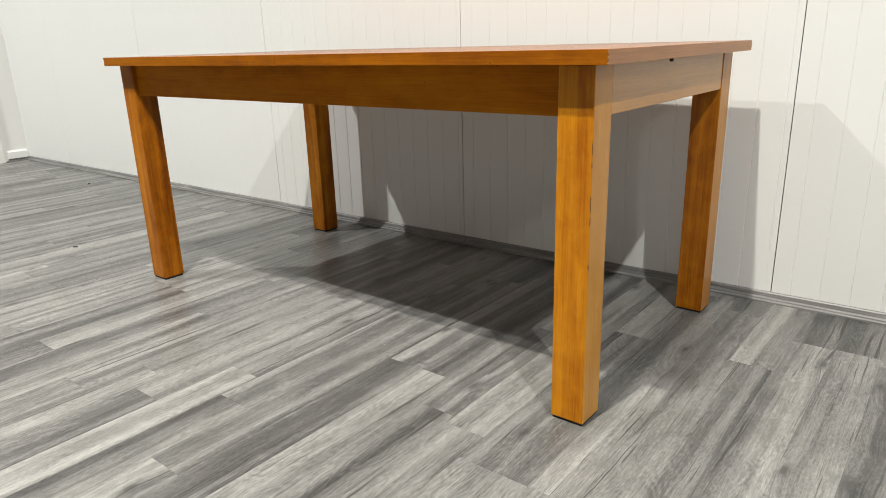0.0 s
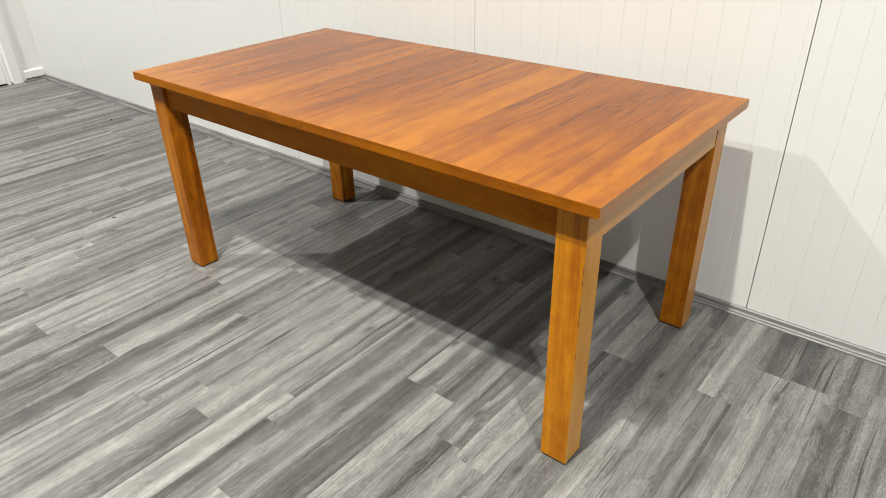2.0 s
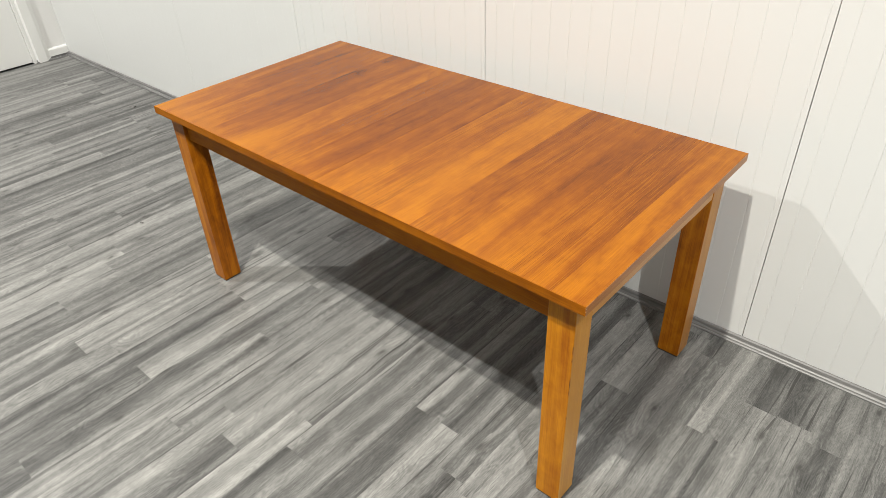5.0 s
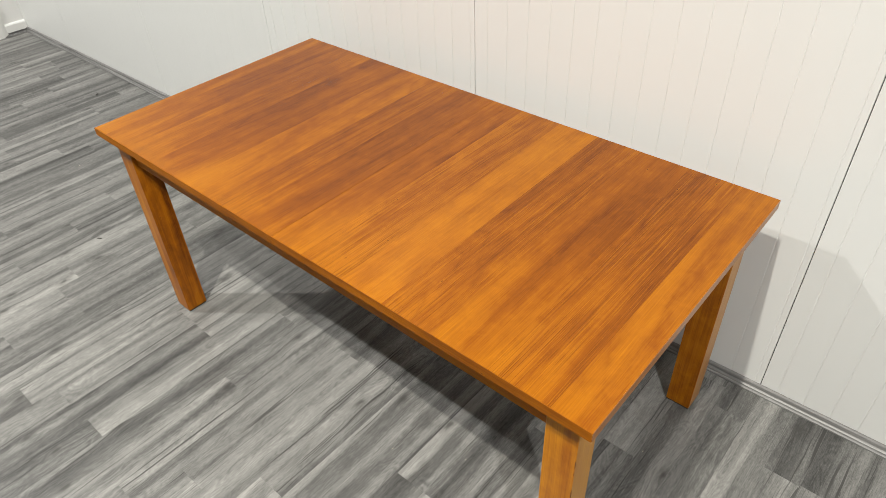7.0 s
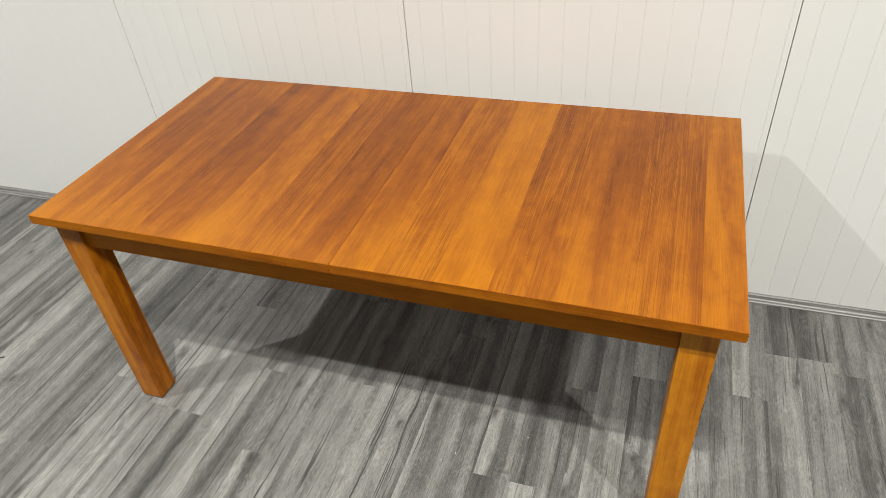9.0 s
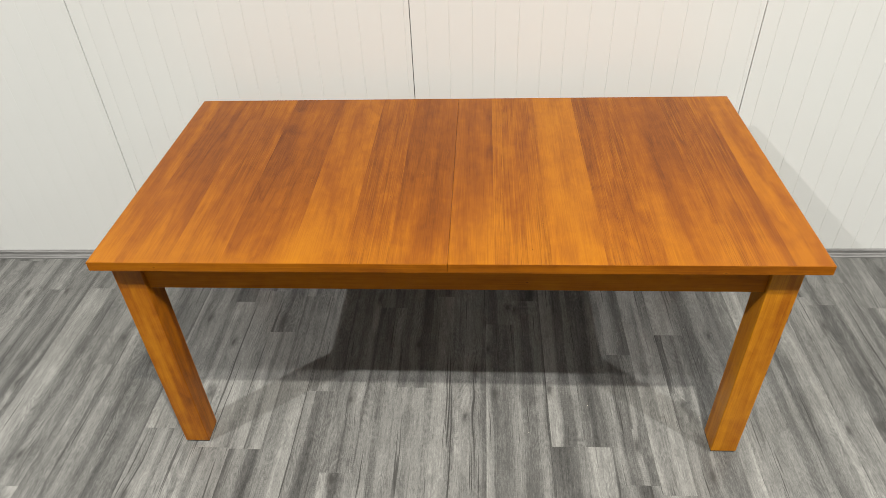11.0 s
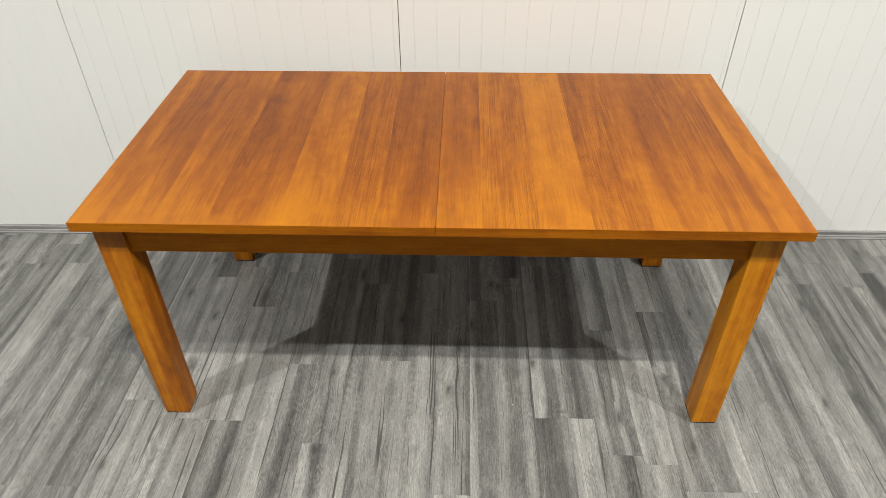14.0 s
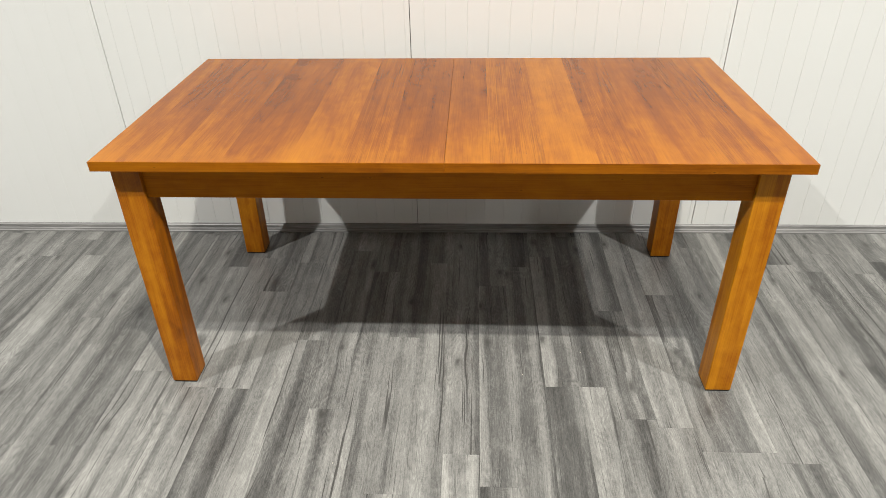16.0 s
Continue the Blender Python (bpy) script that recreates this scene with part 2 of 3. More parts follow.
def plain(name, colour, rough):
    n = Nodes(name)
    a = n.noise(n.coords((30.0, 30.0, 30.0)), 3.0)
    col = n.mix(n.math("MULTIPLY", a, 0.3), (*colour, 1), tuple(c * 0.7 for c in colour) + (1,))
    return n.set(Base_Color=col, Roughness=rough)


TOP_WOOD = cherry_wood("cherry_top", 1, rough=0.23, sheen=0.27, contrast=0.95, mottle=0.46, figured=True)
EDGE_WOOD = cherry_wood("cherry_rail", 0, rough=0.48, light=(0.39, 0.150, 0.0035), mid=(0.275, 0.084, 0.002), dark=(0.135, 0.034, 0.0014), contrast=0.9, sheen=0.12, flames=0.05)
RAIL_WOOD = cherry_wood("cherry_long_rail", 0, rough=0.42, light=(0.50, 0.188, 0.005), mid=(0.365, 0.112, 0.002), dark=(0.180, 0.047, 0.0015), contrast=0.9, sheen=0.1, flames=0.05)
LEG_WOOD = cherry_wood("cherry_leg", 2, light=(0.50, 0.195, 0.006), mid=(0.30, 0.090, 0.002), dark=(0.110, 0.026, 0.0015), contrast=1.4, sheen=0.28, flames=0.04, mottle=0.50, wide=24.0)
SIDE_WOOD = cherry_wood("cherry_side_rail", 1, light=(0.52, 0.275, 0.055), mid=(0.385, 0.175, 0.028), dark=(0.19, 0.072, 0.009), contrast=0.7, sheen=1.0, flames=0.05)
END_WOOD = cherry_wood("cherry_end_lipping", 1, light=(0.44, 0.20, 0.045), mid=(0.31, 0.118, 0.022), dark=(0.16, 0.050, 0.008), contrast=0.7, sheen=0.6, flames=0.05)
PALE_WOOD = cherry_wood("cherry_leg_pale", 2, light=(0.52, 0.265, 0.040), mid=(0.385, 0.160, 0.016), dark=(0.19, 0.068, 0.006), contrast=1.0, sheen=0.5, flames=0.03, mottle=0.45)
PLANK = grey_laminate("laminate_plank", False)
PLANK_FAR = grey_laminate("laminate_rest", True)
PANEL = painted("white_coated_panel", (0.684, 0.690, 0.676), 0.36, 0.015, 0.02)
PLASTER = painted("white_plaster", (0.80, 0.795, 0.78), 0.75, 0.02, 0.1)
DULL = painted("dark_grey_paint", (0.06, 0.06, 0.058), 0.8, 0.03, 0.1)
FAR_WALL = painted("beige_paint", (0.36, 0.28, 0.20), 0.7, 0.03, 0.1)
GLOSS = painted("white_gloss_paint", (0.82, 0.82, 0.80), 0.3, 0.015, 0.03)
TRIM = grey_trim("grey_scotia")
JOINT = plain("dark_joint", (0.05, 0.05, 0.05), 0.9)
PAD = plain("dark_felt", (0.025, 0.022, 0.02), 0.95)
CHIP = plain("dark_wood_chip", (0.13, 0.045, 0.008), 0.7)
BARE = plain("bare_wood_chip", (0.42, 0.27, 0.13), 0.8)
STEEL = plain("brown_pin", (0.06, 0.03, 0.015), 0.5)


# ---- building helpers ----
def block(x0, x1, y0, y1, z0, z1, bevel=0.0, segments=1):
    bm = bmesh.new()
    bmesh.ops.create_cube(bm, size=1.0)
    for v in bm.verts:
        v.co = Vector((x0 if v.co.x < 0 else x1, y0 if v.co.y < 0 else y1, z0 if v.co.z < 0 else z1))
    if bevel:
        bmesh.ops.bevel(bm, geom=bm.edges[:], offset=bevel, segments=segments, affect="EDGES", profile=0.5)
    return bm


def bar(profile, axis, a, b):
    """A profile (list of two numbers) swept along x (axis 0) or y (axis 1) or z (axis 2)."""
    bm = bmesh.new()
    rings = []
    for at in (a, b):
        ring = []
        for u, v in profile:
            co = [(at, u, v), (u, at, v), (u, v, at)][axis]
            ring.append(bm.verts.new(co))
        rings.append(ring)
    k = len(profile)
    for i in range(k):
        bm.faces.new((rings[0][i], rings[0][(i + 1) % k], rings[1][(i + 1) % k], rings[1][i]))
    bm.faces.new(rings[0][::-1])
    bm.faces.new(rings[1])
    bmesh.ops.recalc_face_normals(bm, faces=bm.faces[:])
    return bm


def to_object(name, bm, material, smooth=False):
    mesh = bpy.data.meshes.new(name)
    bm.to_mesh(mesh)
    bm.free()
    mesh.materials.append(material)
    if smooth:
        for p in mesh.polygons:
            p.use_smooth = True
    return new(name, mesh)


def part(name, bm, material, parent, label="", tone=None):
    """One mesh object under a thing or a part; the mesh is given in room coordinates."""
    base = parent
    while base.parent:
        base = base.parent
    bmesh.ops.translate(bm, verts=bm.verts[:], vec=-base.location)
    ob = to_object(name, bm, material)
    ob.parent = parent
    if label:
        ob["label"] = label
    if tone:
        ob.color = (*tone, 0.0, 1.0)
    return ob


def setting(name, bm, material, label, category):
    return tagged(to_object(name, bm, material), label, category, kind="structure")


# ---- large structure ----
WEST, EAST, SOUTH, NORTH = -4.405, 9.5, -8.5, 1.004
SKEW = Matrix.Translation((0, NORTH, 0)) @ Matrix.Rotation(0.0088, 4, "Z") @ Matrix.Translation((0, -NORTH, 0))  # the panel wall is not quite square to the floor strips
BEND = -1.0  # where the white end wall gives way to an unseen one, kept dark to deepen the shade

# ceiling is unseen; its dark grey only keeps bounced light low
setting("ceiling", block(WEST - 0.1, EAST + 0.1, SOUTH - 0.1, NORTH + 0.2, CEILING, CEILING + 0.1), DULL, "unseen ceiling high over the room, dark to limit bounce", "ceiling")
floor = setting("floor", block(WEST - 0.1, EAST + 0.1, SOUTH - 0.1, NORTH + 0.2, -0.06, -0.004), JOINT, "grey weathered oak laminate strip floor", "floor")
# unseen wall; beige chosen for the warm light it bounces back
setting("wall_east", block(EAST, EAST + 0.1, SOUTH, NORTH + 0.1, -0.004, CEILING), FAR_WALL, "unseen wall, beige to bounce warm light", "wall")
# unseen; white so that it throws fill light back at the panel wall
setting("wall_south", block(WEST, EAST, SOUTH - 0.1, SOUTH, -0.004, CEILING), PLASTER, "unseen wall made white to bounce fill light", "wall")

# west wall with a doorway through it
DOOR0, DOOR1, DOOR_H = -0.12, 0.715, 2.02
bm = bar([(BEND, -0.004), (DOOR0, -0.004), (DOOR0, DOOR_H), (DOOR1, DOOR_H), (DOOR1, -0.004), (NORTH + 0.1, -0.004), (NORTH + 0.1, CEILING), (BEND, CEILING)], 0, WEST - 0.1, WEST)
wall_west = setting("wall_west", bm, PLASTER, "unseen wall made white to bounce fill light with a doorway", "wall")
# added dark stretch: keeps bounced light out from under the table
setting("wall_west_far", block(WEST - 0.1, WEST, SOUTH, BEND - 0.001, -0.004, CEILING), DULL, "unseen wall made dark to cut bounced light", "wall")
frame_w, frame_t = 0.105, 0.02
door_frame = new("door_frame")
door_frame.location = (WEST, (DOOR0 + DOOR1) / 2, 0)
tagged(door_frame, "white painted architrave round a doorway", "door frame", kind="structure")
stile = [(WEST, 0), (WEST + frame_t, 0.012), (WEST + frame_t, frame_w - 0.03), (WEST + 0.012, frame_w - 0.012), (WEST + 0.01, frame_w), (WEST, frame_w)]
part("upright", bar([(x, DOOR1 + u) for x, u in stile], 2, 0, DOOR_H + frame_w), GLOSS, door_frame)
part("upright", bar([(x, DOOR0 - u) for x, u in stile], 2, 0, DOOR_H + frame_w), GLOSS, door_frame)
part("head", block(WEST, WEST + frame_t, DOOR0, DOOR1, DOOR_H, DOOR_H + frame_w, 0.002), GLOSS, door_frame)
part("lining", block(WEST - 0.1, WEST + 0.002, DOOR1 - 0.022, DOOR1 - 0.0005, 0, DOOR_H, 0.001), GLOSS, door_frame)
part("lining", block(WEST - 0.1, WEST + 0.002, DOOR0 + 0.0005, DOOR0 + 0.022, 0, DOOR_H, 0.001), GLOSS, door_frame)
door = new("door_1")
door.location = (WEST - 0.05, (DOOR0 + DOOR1) / 2, 0)
tagged(door, "closed plain white painted door in its frame", "door", kind="structure")
part("leaf", block(WEST - 0.06, WEST - 0.02, DOOR0 + 0.024, DOOR1 - 0.024, 0.008, DOOR_H - 0.004, 0.002), GLOSS, door)
setting("skirting", bar([(WEST, 0.0235), (WEST + 0.015, 0.0235), (WEST + 0.015, 0.072), (WEST + 0.010, 0.082), (WEST, 0.084)], 1, DOOR1 + frame_w, NORTH - 0.041), GLOSS, "low white painted skirting board", "skirting board")
setting("skirting", bar([(WEST, 0.0235), (WEST + 0.015, 0.0235), (WEST + 0.015, 0.072), (WEST + 0.010, 0.082), (WEST, 0.084)], 1, BEND + 0.001, DOOR0 - frame_w), GLOSS, "low white painted skirting board", "skirting board")

# north wall: a backing and ribbed white panels with open dark seams between them
wall_north = setting("wall_north", block(WEST, EAST, NORTH + 0.012, NORTH + 0.11, -0.004, CEILING), JOINT, "white ribbed panel wall with dark vertical seams", "wall")
SEAM, PITCH = -0.168, 1.1665


def wall_panel(x0, x1, deep=0.0011):
    """One panel: a flat face with fine upright grooves."""
    pts = [(x0 + 0.0012, NORTH + 0.010), (x0 + 0.0012, NORTH + 0.0012), (x0 + 0.0026, NORTH)]
    for k in range(15):
        g = x0 + 0.053 + 0.0782 * k
        pts += [(g - 0.0016, NORTH), (g - 0.0004, NORTH + deep), (g + 0.0004, NORTH + deep), (g + 0.0016, NORTH)]
    pts = [p for p in pts if p[0] < x1 - 0.004]
    pts += [(x1 - 0.0026, NORTH), (x1 - 0.0012, NORTH + 0.0012), (x1 - 0.0012, NORTH + 0.010)]
    return bar(pts, 2, 0.0, CEILING - 0.001)


for k in range(-4, 9):
    a, b = SEAM + PITCH * k, SEAM + PITCH * (k + 1)
    part("panel", wall_panel(max(a, WEST + 0.001), min(b, EAST - 0.001), 0.0005 if k < -1 else 0.0013), PANEL, wall_north)
wall_north.matrix_world = SKEW

# grey stepped trim where the panels meet the floor, in two lengths
scotia = [(NORTH - 0.0006, 0.0), (NORTH - 0.024, 0.0), (NORTH - 0.024, 0.005), (NORTH - 0.021, 0.0075), (NORTH - 0.018, 0.008),
          (NORTH - 0.017, 0.0120), (NORTH - 0.013, 0.015), (NORTH - 0.011, 0.0155), (NORTH - 0.0095, 0.027), (NORTH - 0.0065, 0.0300), (NORTH - 0.0006, 0.0305)]
for x0, x1, out in ((WEST + 0.001, -0.155, 0.003), (-0.1545, EAST - 0.001, 0.0)):
    length = setting("floor_trim", bar([(y - out, z) if y < NORTH - 0.001 else (y, z) for y, z in scotia], 0, x0, x1), TRIM, "grey wood-look scotia trim along the panel wall", "trim")
    length.matrix_world = SKEW
setting("floor_trim", bar([(WEST + (NORTH - y) * 0.8, z * 0.75) for y, z in scotia], 1, DOOR1 + 0.0, NORTH - 0.055), TRIM, "grey wood-look scotia trim along the doorway wall", "trim")

# ---- the dining table ----
TOP_Z, LEAF_T, LEN, DEEP = 0.775, 0.0265, 1.797, 0.897
HALF = LEN / 2
table = new("dining_table")
table.location = (0, DEEP / 2, 0)
tagged(table, "cherry-stained solid wood dining table with two-leaf top and square legs", "table")

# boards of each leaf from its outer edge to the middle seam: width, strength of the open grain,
# then lightness along its outer and its inner edge, from the wall to the front: the wood's tone plus painted light,
# brightest in front
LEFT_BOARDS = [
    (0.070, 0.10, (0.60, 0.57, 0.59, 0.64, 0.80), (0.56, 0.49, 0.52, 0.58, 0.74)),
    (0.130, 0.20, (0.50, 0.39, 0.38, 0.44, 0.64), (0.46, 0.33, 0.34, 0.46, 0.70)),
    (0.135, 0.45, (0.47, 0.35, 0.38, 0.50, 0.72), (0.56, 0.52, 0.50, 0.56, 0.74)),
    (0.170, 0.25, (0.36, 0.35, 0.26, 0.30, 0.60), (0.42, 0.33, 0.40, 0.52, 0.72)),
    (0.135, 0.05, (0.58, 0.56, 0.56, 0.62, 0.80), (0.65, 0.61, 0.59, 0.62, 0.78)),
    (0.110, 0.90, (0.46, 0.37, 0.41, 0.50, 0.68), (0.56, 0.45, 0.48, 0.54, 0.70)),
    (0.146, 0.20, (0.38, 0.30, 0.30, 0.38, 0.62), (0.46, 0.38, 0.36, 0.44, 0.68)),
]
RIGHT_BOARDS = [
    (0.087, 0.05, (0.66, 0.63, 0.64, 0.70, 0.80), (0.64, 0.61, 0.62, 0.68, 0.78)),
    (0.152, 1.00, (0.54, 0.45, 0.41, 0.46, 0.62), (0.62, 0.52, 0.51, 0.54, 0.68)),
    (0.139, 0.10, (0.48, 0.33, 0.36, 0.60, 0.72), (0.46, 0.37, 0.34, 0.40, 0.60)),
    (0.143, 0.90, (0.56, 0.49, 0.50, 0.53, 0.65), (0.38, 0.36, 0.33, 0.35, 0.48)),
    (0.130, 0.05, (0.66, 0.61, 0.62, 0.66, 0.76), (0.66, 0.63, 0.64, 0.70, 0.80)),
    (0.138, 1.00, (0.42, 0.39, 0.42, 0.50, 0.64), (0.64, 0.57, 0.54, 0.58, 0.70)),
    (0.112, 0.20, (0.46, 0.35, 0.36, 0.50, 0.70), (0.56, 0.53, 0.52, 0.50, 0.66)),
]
BAND = 0.0014


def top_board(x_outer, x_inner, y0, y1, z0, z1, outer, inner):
    """One board of the top; its vertices carry the wood's tone with light fall-off painted in."""
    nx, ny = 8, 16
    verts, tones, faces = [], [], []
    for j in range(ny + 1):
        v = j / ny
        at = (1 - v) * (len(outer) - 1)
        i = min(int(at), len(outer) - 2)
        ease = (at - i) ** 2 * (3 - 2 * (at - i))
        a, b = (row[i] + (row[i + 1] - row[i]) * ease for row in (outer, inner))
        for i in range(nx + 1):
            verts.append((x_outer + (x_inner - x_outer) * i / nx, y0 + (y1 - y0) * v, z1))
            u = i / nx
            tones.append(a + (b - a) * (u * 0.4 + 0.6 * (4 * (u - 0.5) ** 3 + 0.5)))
    rim = [i for i in range(nx)] + [j * (nx + 1) + nx for j in range(ny)] + [ny * (nx + 1) + i for i in range(nx, 0, -1)] + [j * (nx + 1) for j in range(ny, 0, -1)]
    for j in range(ny):
        for i in range(nx):
            k = j * (nx + 1) + i
            faces.append((k, k + 1, k + nx + 2, k + nx + 1))
    low = len(verts)
    for i in rim:
        verts.append((verts[i][0], verts[i][1], z0))
        tones.append(tones[i])
    for i in range(len(rim)):
        j = (i + 1) % len(rim)
        faces.append((rim[i], low + i, low + j, rim[j]))
    mesh = bpy.data.meshes.new("board")
    mesh.from_pydata(verts, [], faces)
    layer = mesh.attributes.new("wood_and_light_tone", "FLOAT", "POINT")
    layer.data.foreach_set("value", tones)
    bm = bmesh.new()
    bm.from_mesh(mesh)
    bmesh.ops.recalc_face_normals(bm, faces=bm.faces[:])
    bpy.data.meshes.remove(mesh)
    return bm


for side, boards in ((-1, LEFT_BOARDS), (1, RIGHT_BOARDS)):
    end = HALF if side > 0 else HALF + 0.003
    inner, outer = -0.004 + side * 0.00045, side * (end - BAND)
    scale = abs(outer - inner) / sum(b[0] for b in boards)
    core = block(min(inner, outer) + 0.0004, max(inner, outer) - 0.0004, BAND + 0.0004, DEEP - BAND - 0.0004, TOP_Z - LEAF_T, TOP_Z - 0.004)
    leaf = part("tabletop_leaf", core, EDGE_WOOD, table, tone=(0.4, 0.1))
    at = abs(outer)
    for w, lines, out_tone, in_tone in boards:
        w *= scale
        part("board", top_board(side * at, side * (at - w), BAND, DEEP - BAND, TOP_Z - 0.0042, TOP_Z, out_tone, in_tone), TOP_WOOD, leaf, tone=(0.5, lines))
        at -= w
    # thin lippings round the leaf
    x0, x1 = sorted((inner, side * end))
    for y0, y1 in ((0.0, BAND), (DEEP - BAND, DEEP)):
        part("edge_band", block(x0, x1, y0, y1, TOP_Z - LEAF_T, TOP_Z - 0.0002, 0.0005, 2), EDGE_WOOD, leaf, tone=(0.36, 0.35))
    x0, x1 = sorted((outer, side * end))
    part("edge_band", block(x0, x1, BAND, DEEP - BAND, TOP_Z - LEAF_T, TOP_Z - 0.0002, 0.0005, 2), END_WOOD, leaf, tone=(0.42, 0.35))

LEG = 0.076
LEGS = [(-0.871, 0.035), (0.782, 0.037), (-0.860, 0.795), (0.783, 0.795)]
for i, (x, y) in enumerate(LEGS):
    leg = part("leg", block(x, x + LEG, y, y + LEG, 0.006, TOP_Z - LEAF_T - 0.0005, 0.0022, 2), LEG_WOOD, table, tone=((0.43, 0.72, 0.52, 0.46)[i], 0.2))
    if x > 0:  # the outward faces of this pair are paler
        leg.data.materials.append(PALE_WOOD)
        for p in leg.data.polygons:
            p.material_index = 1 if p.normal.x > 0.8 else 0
    part("foot_pad", block(x + 0.0025, x + LEG - 0.0025, y + 0.0025, y + LEG - 0.0025, 0.0, 0.0062, 0.001), PAD, leg, "dark felt foot pad")
RAIL_Z0, RAIL_Z1 = 0.651, TOP_Z - LEAF_T - 0.001
part("rail", block(-0.871 + LEG, 0.782, 0.048, 0.070, RAIL_Z0, RAIL_Z1, 0.0012), RAIL_WOOD, table, tone=(0.46, 0.25))
part("rail", block(-0.860 + LEG, 0.783, 0.838, 0.860, RAIL_Z0, RAIL_Z1, 0.0012), RAIL_WOOD, table, tone=(0.46, 0.25))
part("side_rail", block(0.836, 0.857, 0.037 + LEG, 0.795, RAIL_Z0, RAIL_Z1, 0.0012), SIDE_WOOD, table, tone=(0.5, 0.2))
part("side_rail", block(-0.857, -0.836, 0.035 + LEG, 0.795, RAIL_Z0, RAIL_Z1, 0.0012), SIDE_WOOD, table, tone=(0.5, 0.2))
part("leaf_stop", block(0.876, 0.884, 0.350, 0.356, TOP_Z - LEAF_T - 0.008, TOP_Z - LEAF_T - 0.0002, 0.001), STEEL, table, "small dark stop under the top")



def sliver(x, y, z, along_z, across, seed):
    """A small irregular chip, longest upright."""
    r = random.Random(seed)
    bm = bmesh.new()
    bmesh.ops.create_icosphere(bm, subdivisions=1, radius=1.0)
    for v in bm.verts:
        k = r.uniform(0.7, 1.2)
        v.co = Vector((x + v.co.x * across * k, y + v.co.y * across * k, z + v.co.z * along_z * k))
    return bm


right_leaf = [o for o in table.children if o.name.startswith("tabletop_leaf")][-1]
left_leaf = [o for o in table.children if o.name.startswith("tabletop_leaf")][0]
for i, dz in enumerate((0.002, 0.006, 0.021, 0.0255)):
    part("chip", sliver(-HALF - 0.0026, 0.0004, TOP_Z - dz, 0.0018, 0.0013, 80 + i), (CHIP, BARE)[i % 2], left_leaf, "chipped corner of the lipping")
for i, dz in enumerate((0.004, 0.009, 0.0135, 0.019, 0.024)):
    part("chip", sliver(HALF - 0.0006, 0.0006, TOP_Z - dz, 0.0021, 0.0014, 40 + i), (BARE, CHIP)[i % 2], right_leaf, "chipped corner of the lipping")
front_leg = [o for o in table.children if o.name.startswith("leg")][1]
for i, (z, l) in enumerate(((0.595, 0.017), (0.565, 0.009), (0.49, 0.022), (0.455, 0.012), (0.36, 0.008))):
    part("dent", sliver(0.8574, 0.0376, z, l, 0.0012, 60 + i), CHIP, front_leg, "dark dent along the leg's edge")

# ---- pale crumbs lying on the floor ----
bm = bmesh.new()
r = random.Random(5)
for x, y in ((-2.198, 0.28), (0.230, 0.095), (0.428, 0.206), (1.725, 0.926), (0.822, 0.568), (0.784, 0.168), (-0.31, -0.27), (1.21, -0.12), (1.52, 0.31)):
    made = bmesh.ops.create_icosphere(bm, subdivisions=1, radius=1.0)["verts"]
    turn, long = r.uniform(0, 3.1), r.uniform(0.0016, 0.0032)
    for v in made:
        u, w = v.co.x * long * r.uniform(0.8, 1.2), v.co.y * 0.0011
        v.co = Vector((x + u * math.cos(turn) - w * math.sin(turn), y + u * math.sin(turn) + w * math.cos(turn), 0.0009 + v.co.z * 0.0009))
tagged(to_object("crumbs", bm, plain("pale_crumb", (0.66, 0.62, 0.50), 0.8)), "tiny pale crumbs scattered on the grey floor", "crumbs", kind="stuff")

# two dark scraps further off
bm = bmesh.new()
for x, y, turn in ((-1.521, 0.042, 0.6), (-2.920, 0.745, 2.1)):
    for shift, long in ((-0.006, 0.0045), (0.005, 0.0065)):
        for v in bmesh.ops.create_icosphere(bm, subdivisions=2, radius=1.0)["verts"]:
            k = r.uniform(0.75, 1.2)
            u, w = shift + v.co.x * long * k, v.co.y * 0.0032 * k
            v.co = Vector((x + u * math.cos(turn) - w * math.sin(turn), y + u * math.sin(turn) + w * math.cos(turn), 0.0026 + v.co.z * 0.0026))
tagged(to_object("scraps", bm, plain("dark_scrap", (0.060, 0.055, 0.050), 0.9)), "small dark scraps lying on the grey floor", "scraps", kind="stuff")

# ---- floor strips, last ----
STRIP, PHASE = 0.1024, -0.725
# strips whose end joints are known: strip number and the y of one or two joints
JOINTS = {-30: (0.644,), -28: (0.78,), -24: (0.394,), -21: (0.151, 0.838), -20: (0.633,), -18: (0.621,), -16: (0.411,), -11: (0.24,), -10: (0.01, 0.76), -7: (-0.14, 0.50), -6: (-0.23, 0.357), -3: (0.085,), -1: (-0.47, 0.015), 0: (0.011, 0.53), 2: (0.249,), 3: (-0.067,),
          5: (-0.366, 0.272), 7: (-0.229,), 8: (-0.335,), 10: (0.044, 0.79), 11: (0.046,), 12: (-0.085, 0.435), 13: (-0.115,), 14: (-0.2, 0.535),
          15: (-0.2,), 16: (-0.235,), 17: (0.535,), 18: (0.745,), 19: (0.75,)}
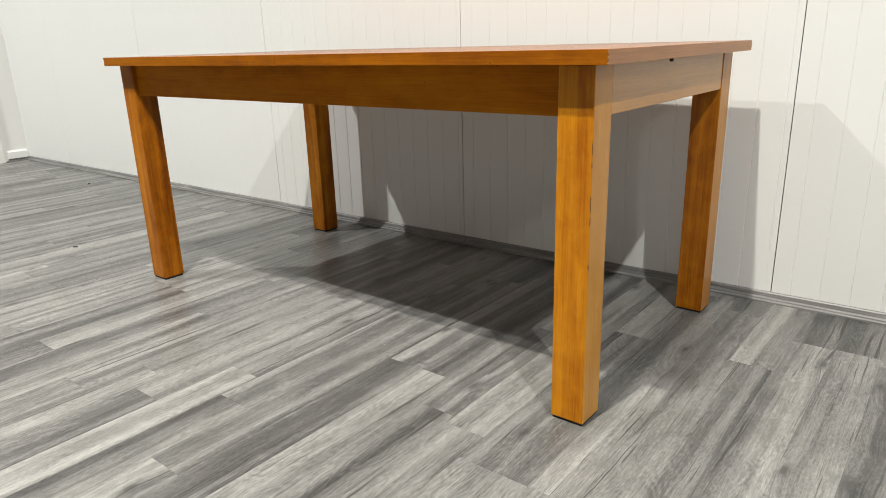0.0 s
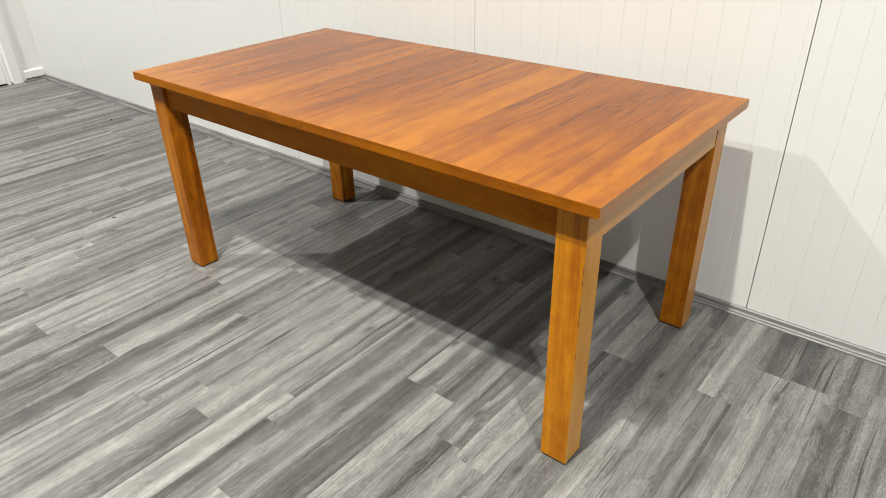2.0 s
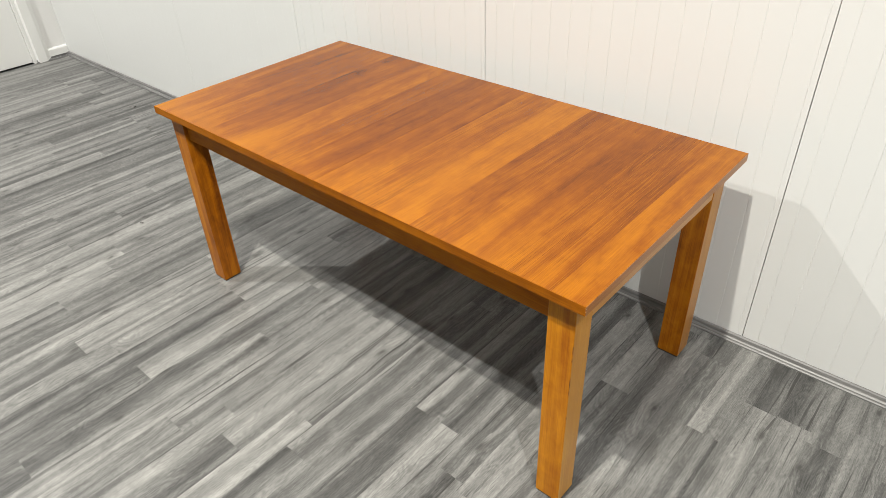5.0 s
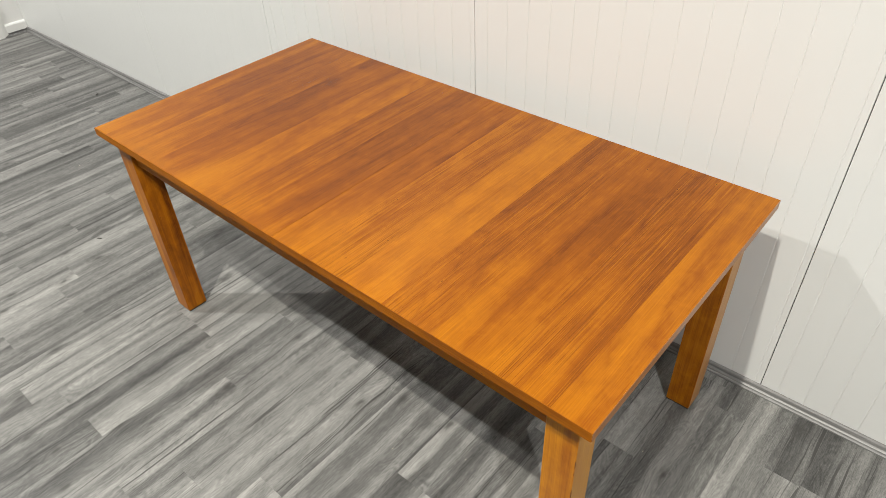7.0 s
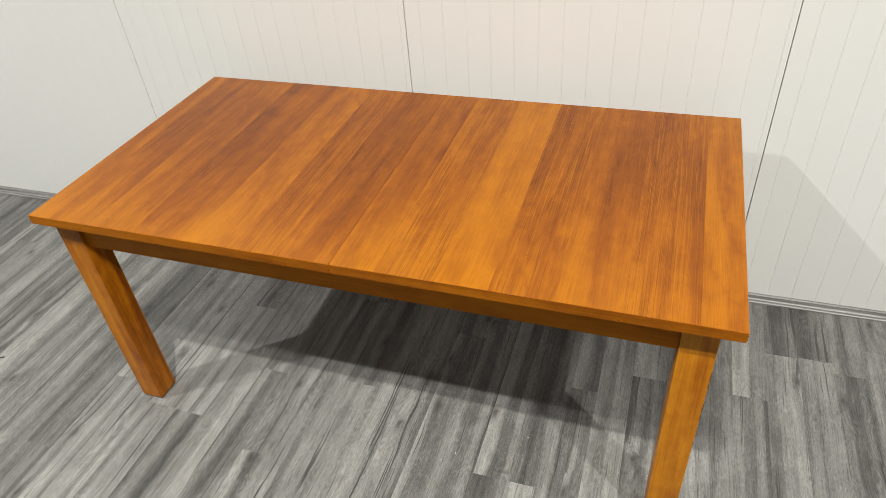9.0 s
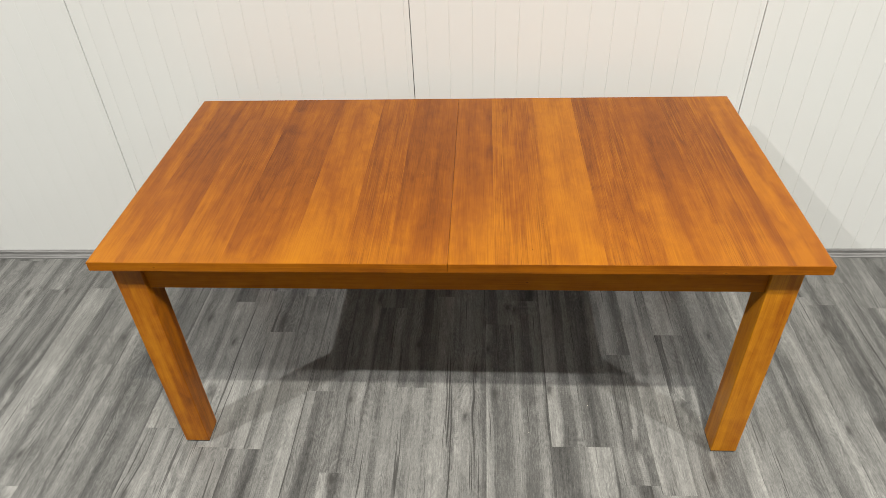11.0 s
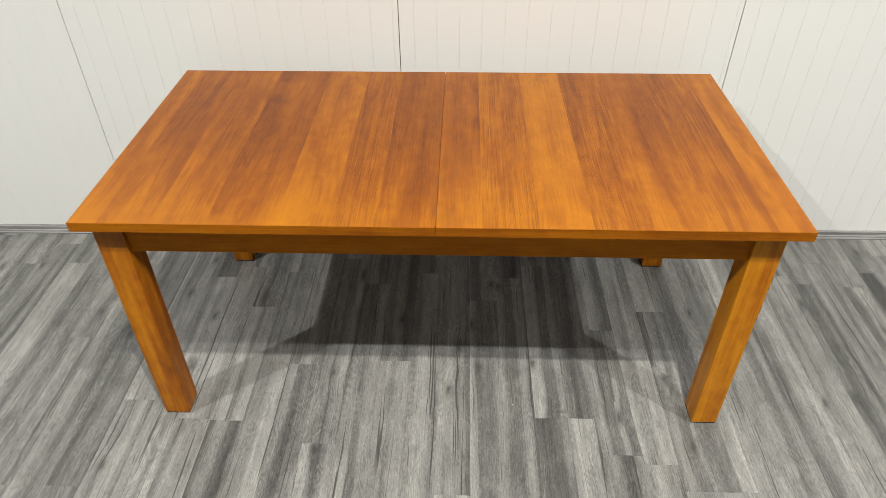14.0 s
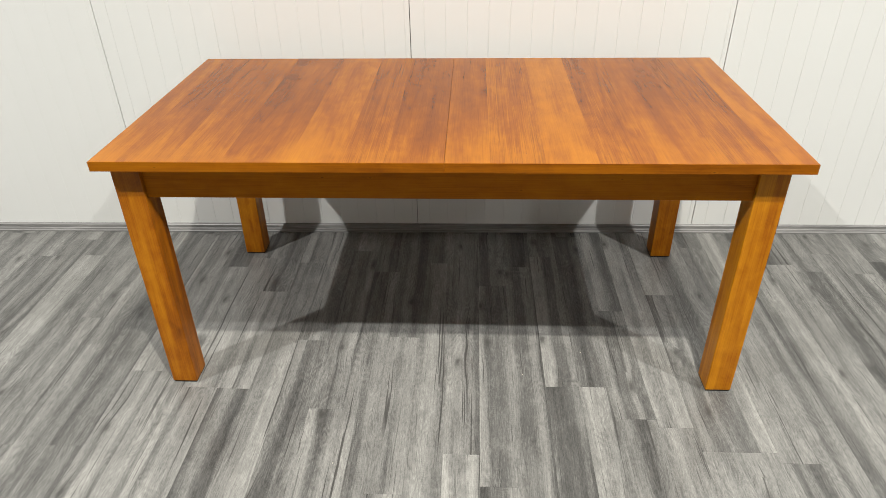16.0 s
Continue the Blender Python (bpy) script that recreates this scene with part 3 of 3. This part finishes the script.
# tone of known strips: (strip, 0 for the piece from its first joint towards the wall, -1 for the one behind it, 1 for the one before it)
TONES = {(-11, 0): 0.48, (-11, 1): 0.66, (-10, -1): 0.50, (-10, 0): 0.44, (-10, 1): 0.58, (-9, 1): 0.50, (-8, 1): 0.58, (-7, -1): 0.60, (-7, 0): 0.48, (-7, 1): 0.66, (-6, -1): 0.64, (-6, 0): 0.50, (-6, 1): 0.55,
         (-5, 1): 0.48, (-4, 1): 0.40, (-3, 0): 0.72, (-3, 1): 0.58, (-2, 1): 0.62, (-1, -1): 0.48, (-1, 0): 0.74, (-1, 1): 0.55, (0, -1): 0.40, (0, 0): 0.62, (0, 1): 0.36}
TONES.update({(1, 0): 0.50, (1, 1): 0.60, (2, 0): 0.48, (2, 1): 0.42, (3, 0): 0.55, (3, 1): 0.60, (4, 1): 0.52, (5, -1): 0.42, (5, 0): 0.54, (5, 1): 0.60, (6, 1): 0.55,
              (7, 0): 0.56, (7, 1): 0.78, (8, 0): 0.64, (8, 1): 0.36, (9, 0): 0.36, (9, 1): 0.42, (10, -1): 0.40, (10, 0): 0.60, (10, 1): 0.44, (11, 0): 0.38, (11, 1): 0.78})
TONES.update({(12, -1): 0.46, (12, 0): 0.60, (12, 1): 0.36, (13, 0): 0.62, (13, 1): 0.62, (14, -1): 0.58, (14, 0): 0.42, (14, 1): 0.40, (15, 0): 0.60, (15, 1): 0.58,
              (16, 0): 0.58, (16, 1): 0.42, (17, 0): 0.70, (17, 1): 0.42, (18, 0): 0.36, (18, 1): 0.60, (19, 0): 0.38, (19, 1): 0.62})
rnd = random.Random(11)


def plank_faces(x0, x1, y0, y1):
    c, top = 0.0003, 0.0
    a = [(x0, y0, -0.004), (x1, y0, -0.004), (x1, y1, -0.004), (x0, y1, -0.004),
         (x0, y0, top - 0.0004), (x1, y0, top - 0.0004), (x1, y1, top - 0.0004), (x0, y1, top - 0.0004),
         (x0 + c, y0 + c, top), (x1 - c, y0 + c, top), (x1 - c, y1 - c, top), (x0 + c, y1 - c, top)]
    f = [(8, 9, 10, 11)]
    for i in range(4):
        j = (i + 1) % 4
        f += [(i, j, 4 + j, 4 + i), (4 + i, 4 + j, 8 + j, 8 + i)]
    return a, f


rest_v, rest_f = [], []
k0, k1 = math.floor((WEST - PHASE) / STRIP), math.ceil((EAST - PHASE) / STRIP)
for k in range(k0, k1):
    x0, x1 = max(WEST, PHASE + STRIP * k), min(EAST, PHASE + STRIP * (k + 1))
    if x1 - x0 < 0.005:
        continue
    known = sorted(JOINTS.get(k, (rnd.uniform(0.60, 0.95) if abs(x0) < 2.2 else rnd.uniform(-0.4, 0.8),)))
    ys = list(known)
    while ys[-1] < NORTH + 0.09:
        ys.append(ys[-1] + rnd.uniform(0.70, 1.25))
    while ys[0] > SOUTH and len(ys) < 40:
        ys.insert(0, ys[0] - (rnd.uniform(1.15, 1.30) if ys[0] > -0.2 else rnd.uniform(0.55, 1.25)))
    for j in range(len(ys) - 1):
        y0, y1 = max(ys[j], SOUTH), min(ys[j + 1], NORTH + 0.09)
        tone = min(0.95, max(0.12, rnd.gauss(0.47, 0.12)))
        if y1 - y0 < 0.004:
            continue
        v, f = plank_faces(x0, x1, y0, y1)
        if -2.4 < x0 < 2.0 and y1 > -1.15:
            tone = TONES.get((k, ys.index(known[0]) - j), tone)
            mesh = bpy.data.meshes.new("plank")
            mesh.from_pydata(v, [], f)
            mesh.materials.append(PLANK)
            plank = new("plank", mesh)
            plank.parent, plank.color = floor, (0.465 + (tone - 0.5) * (0.58 if tone > 0.5 else 0.85), 0.0, 0.0, 1.0)
        else:
            rest_f += [tuple(i + len(rest_v) for i in q) for q in f]
            rest_v += v
mesh = bpy.data.meshes.new("planking")
mesh.from_pydata(rest_v, [], rest_f)
mesh.materials.append(PLANK_FAR)
planking = new("planking", mesh)
planking.parent = floor
planking["kind"] = "stuff"
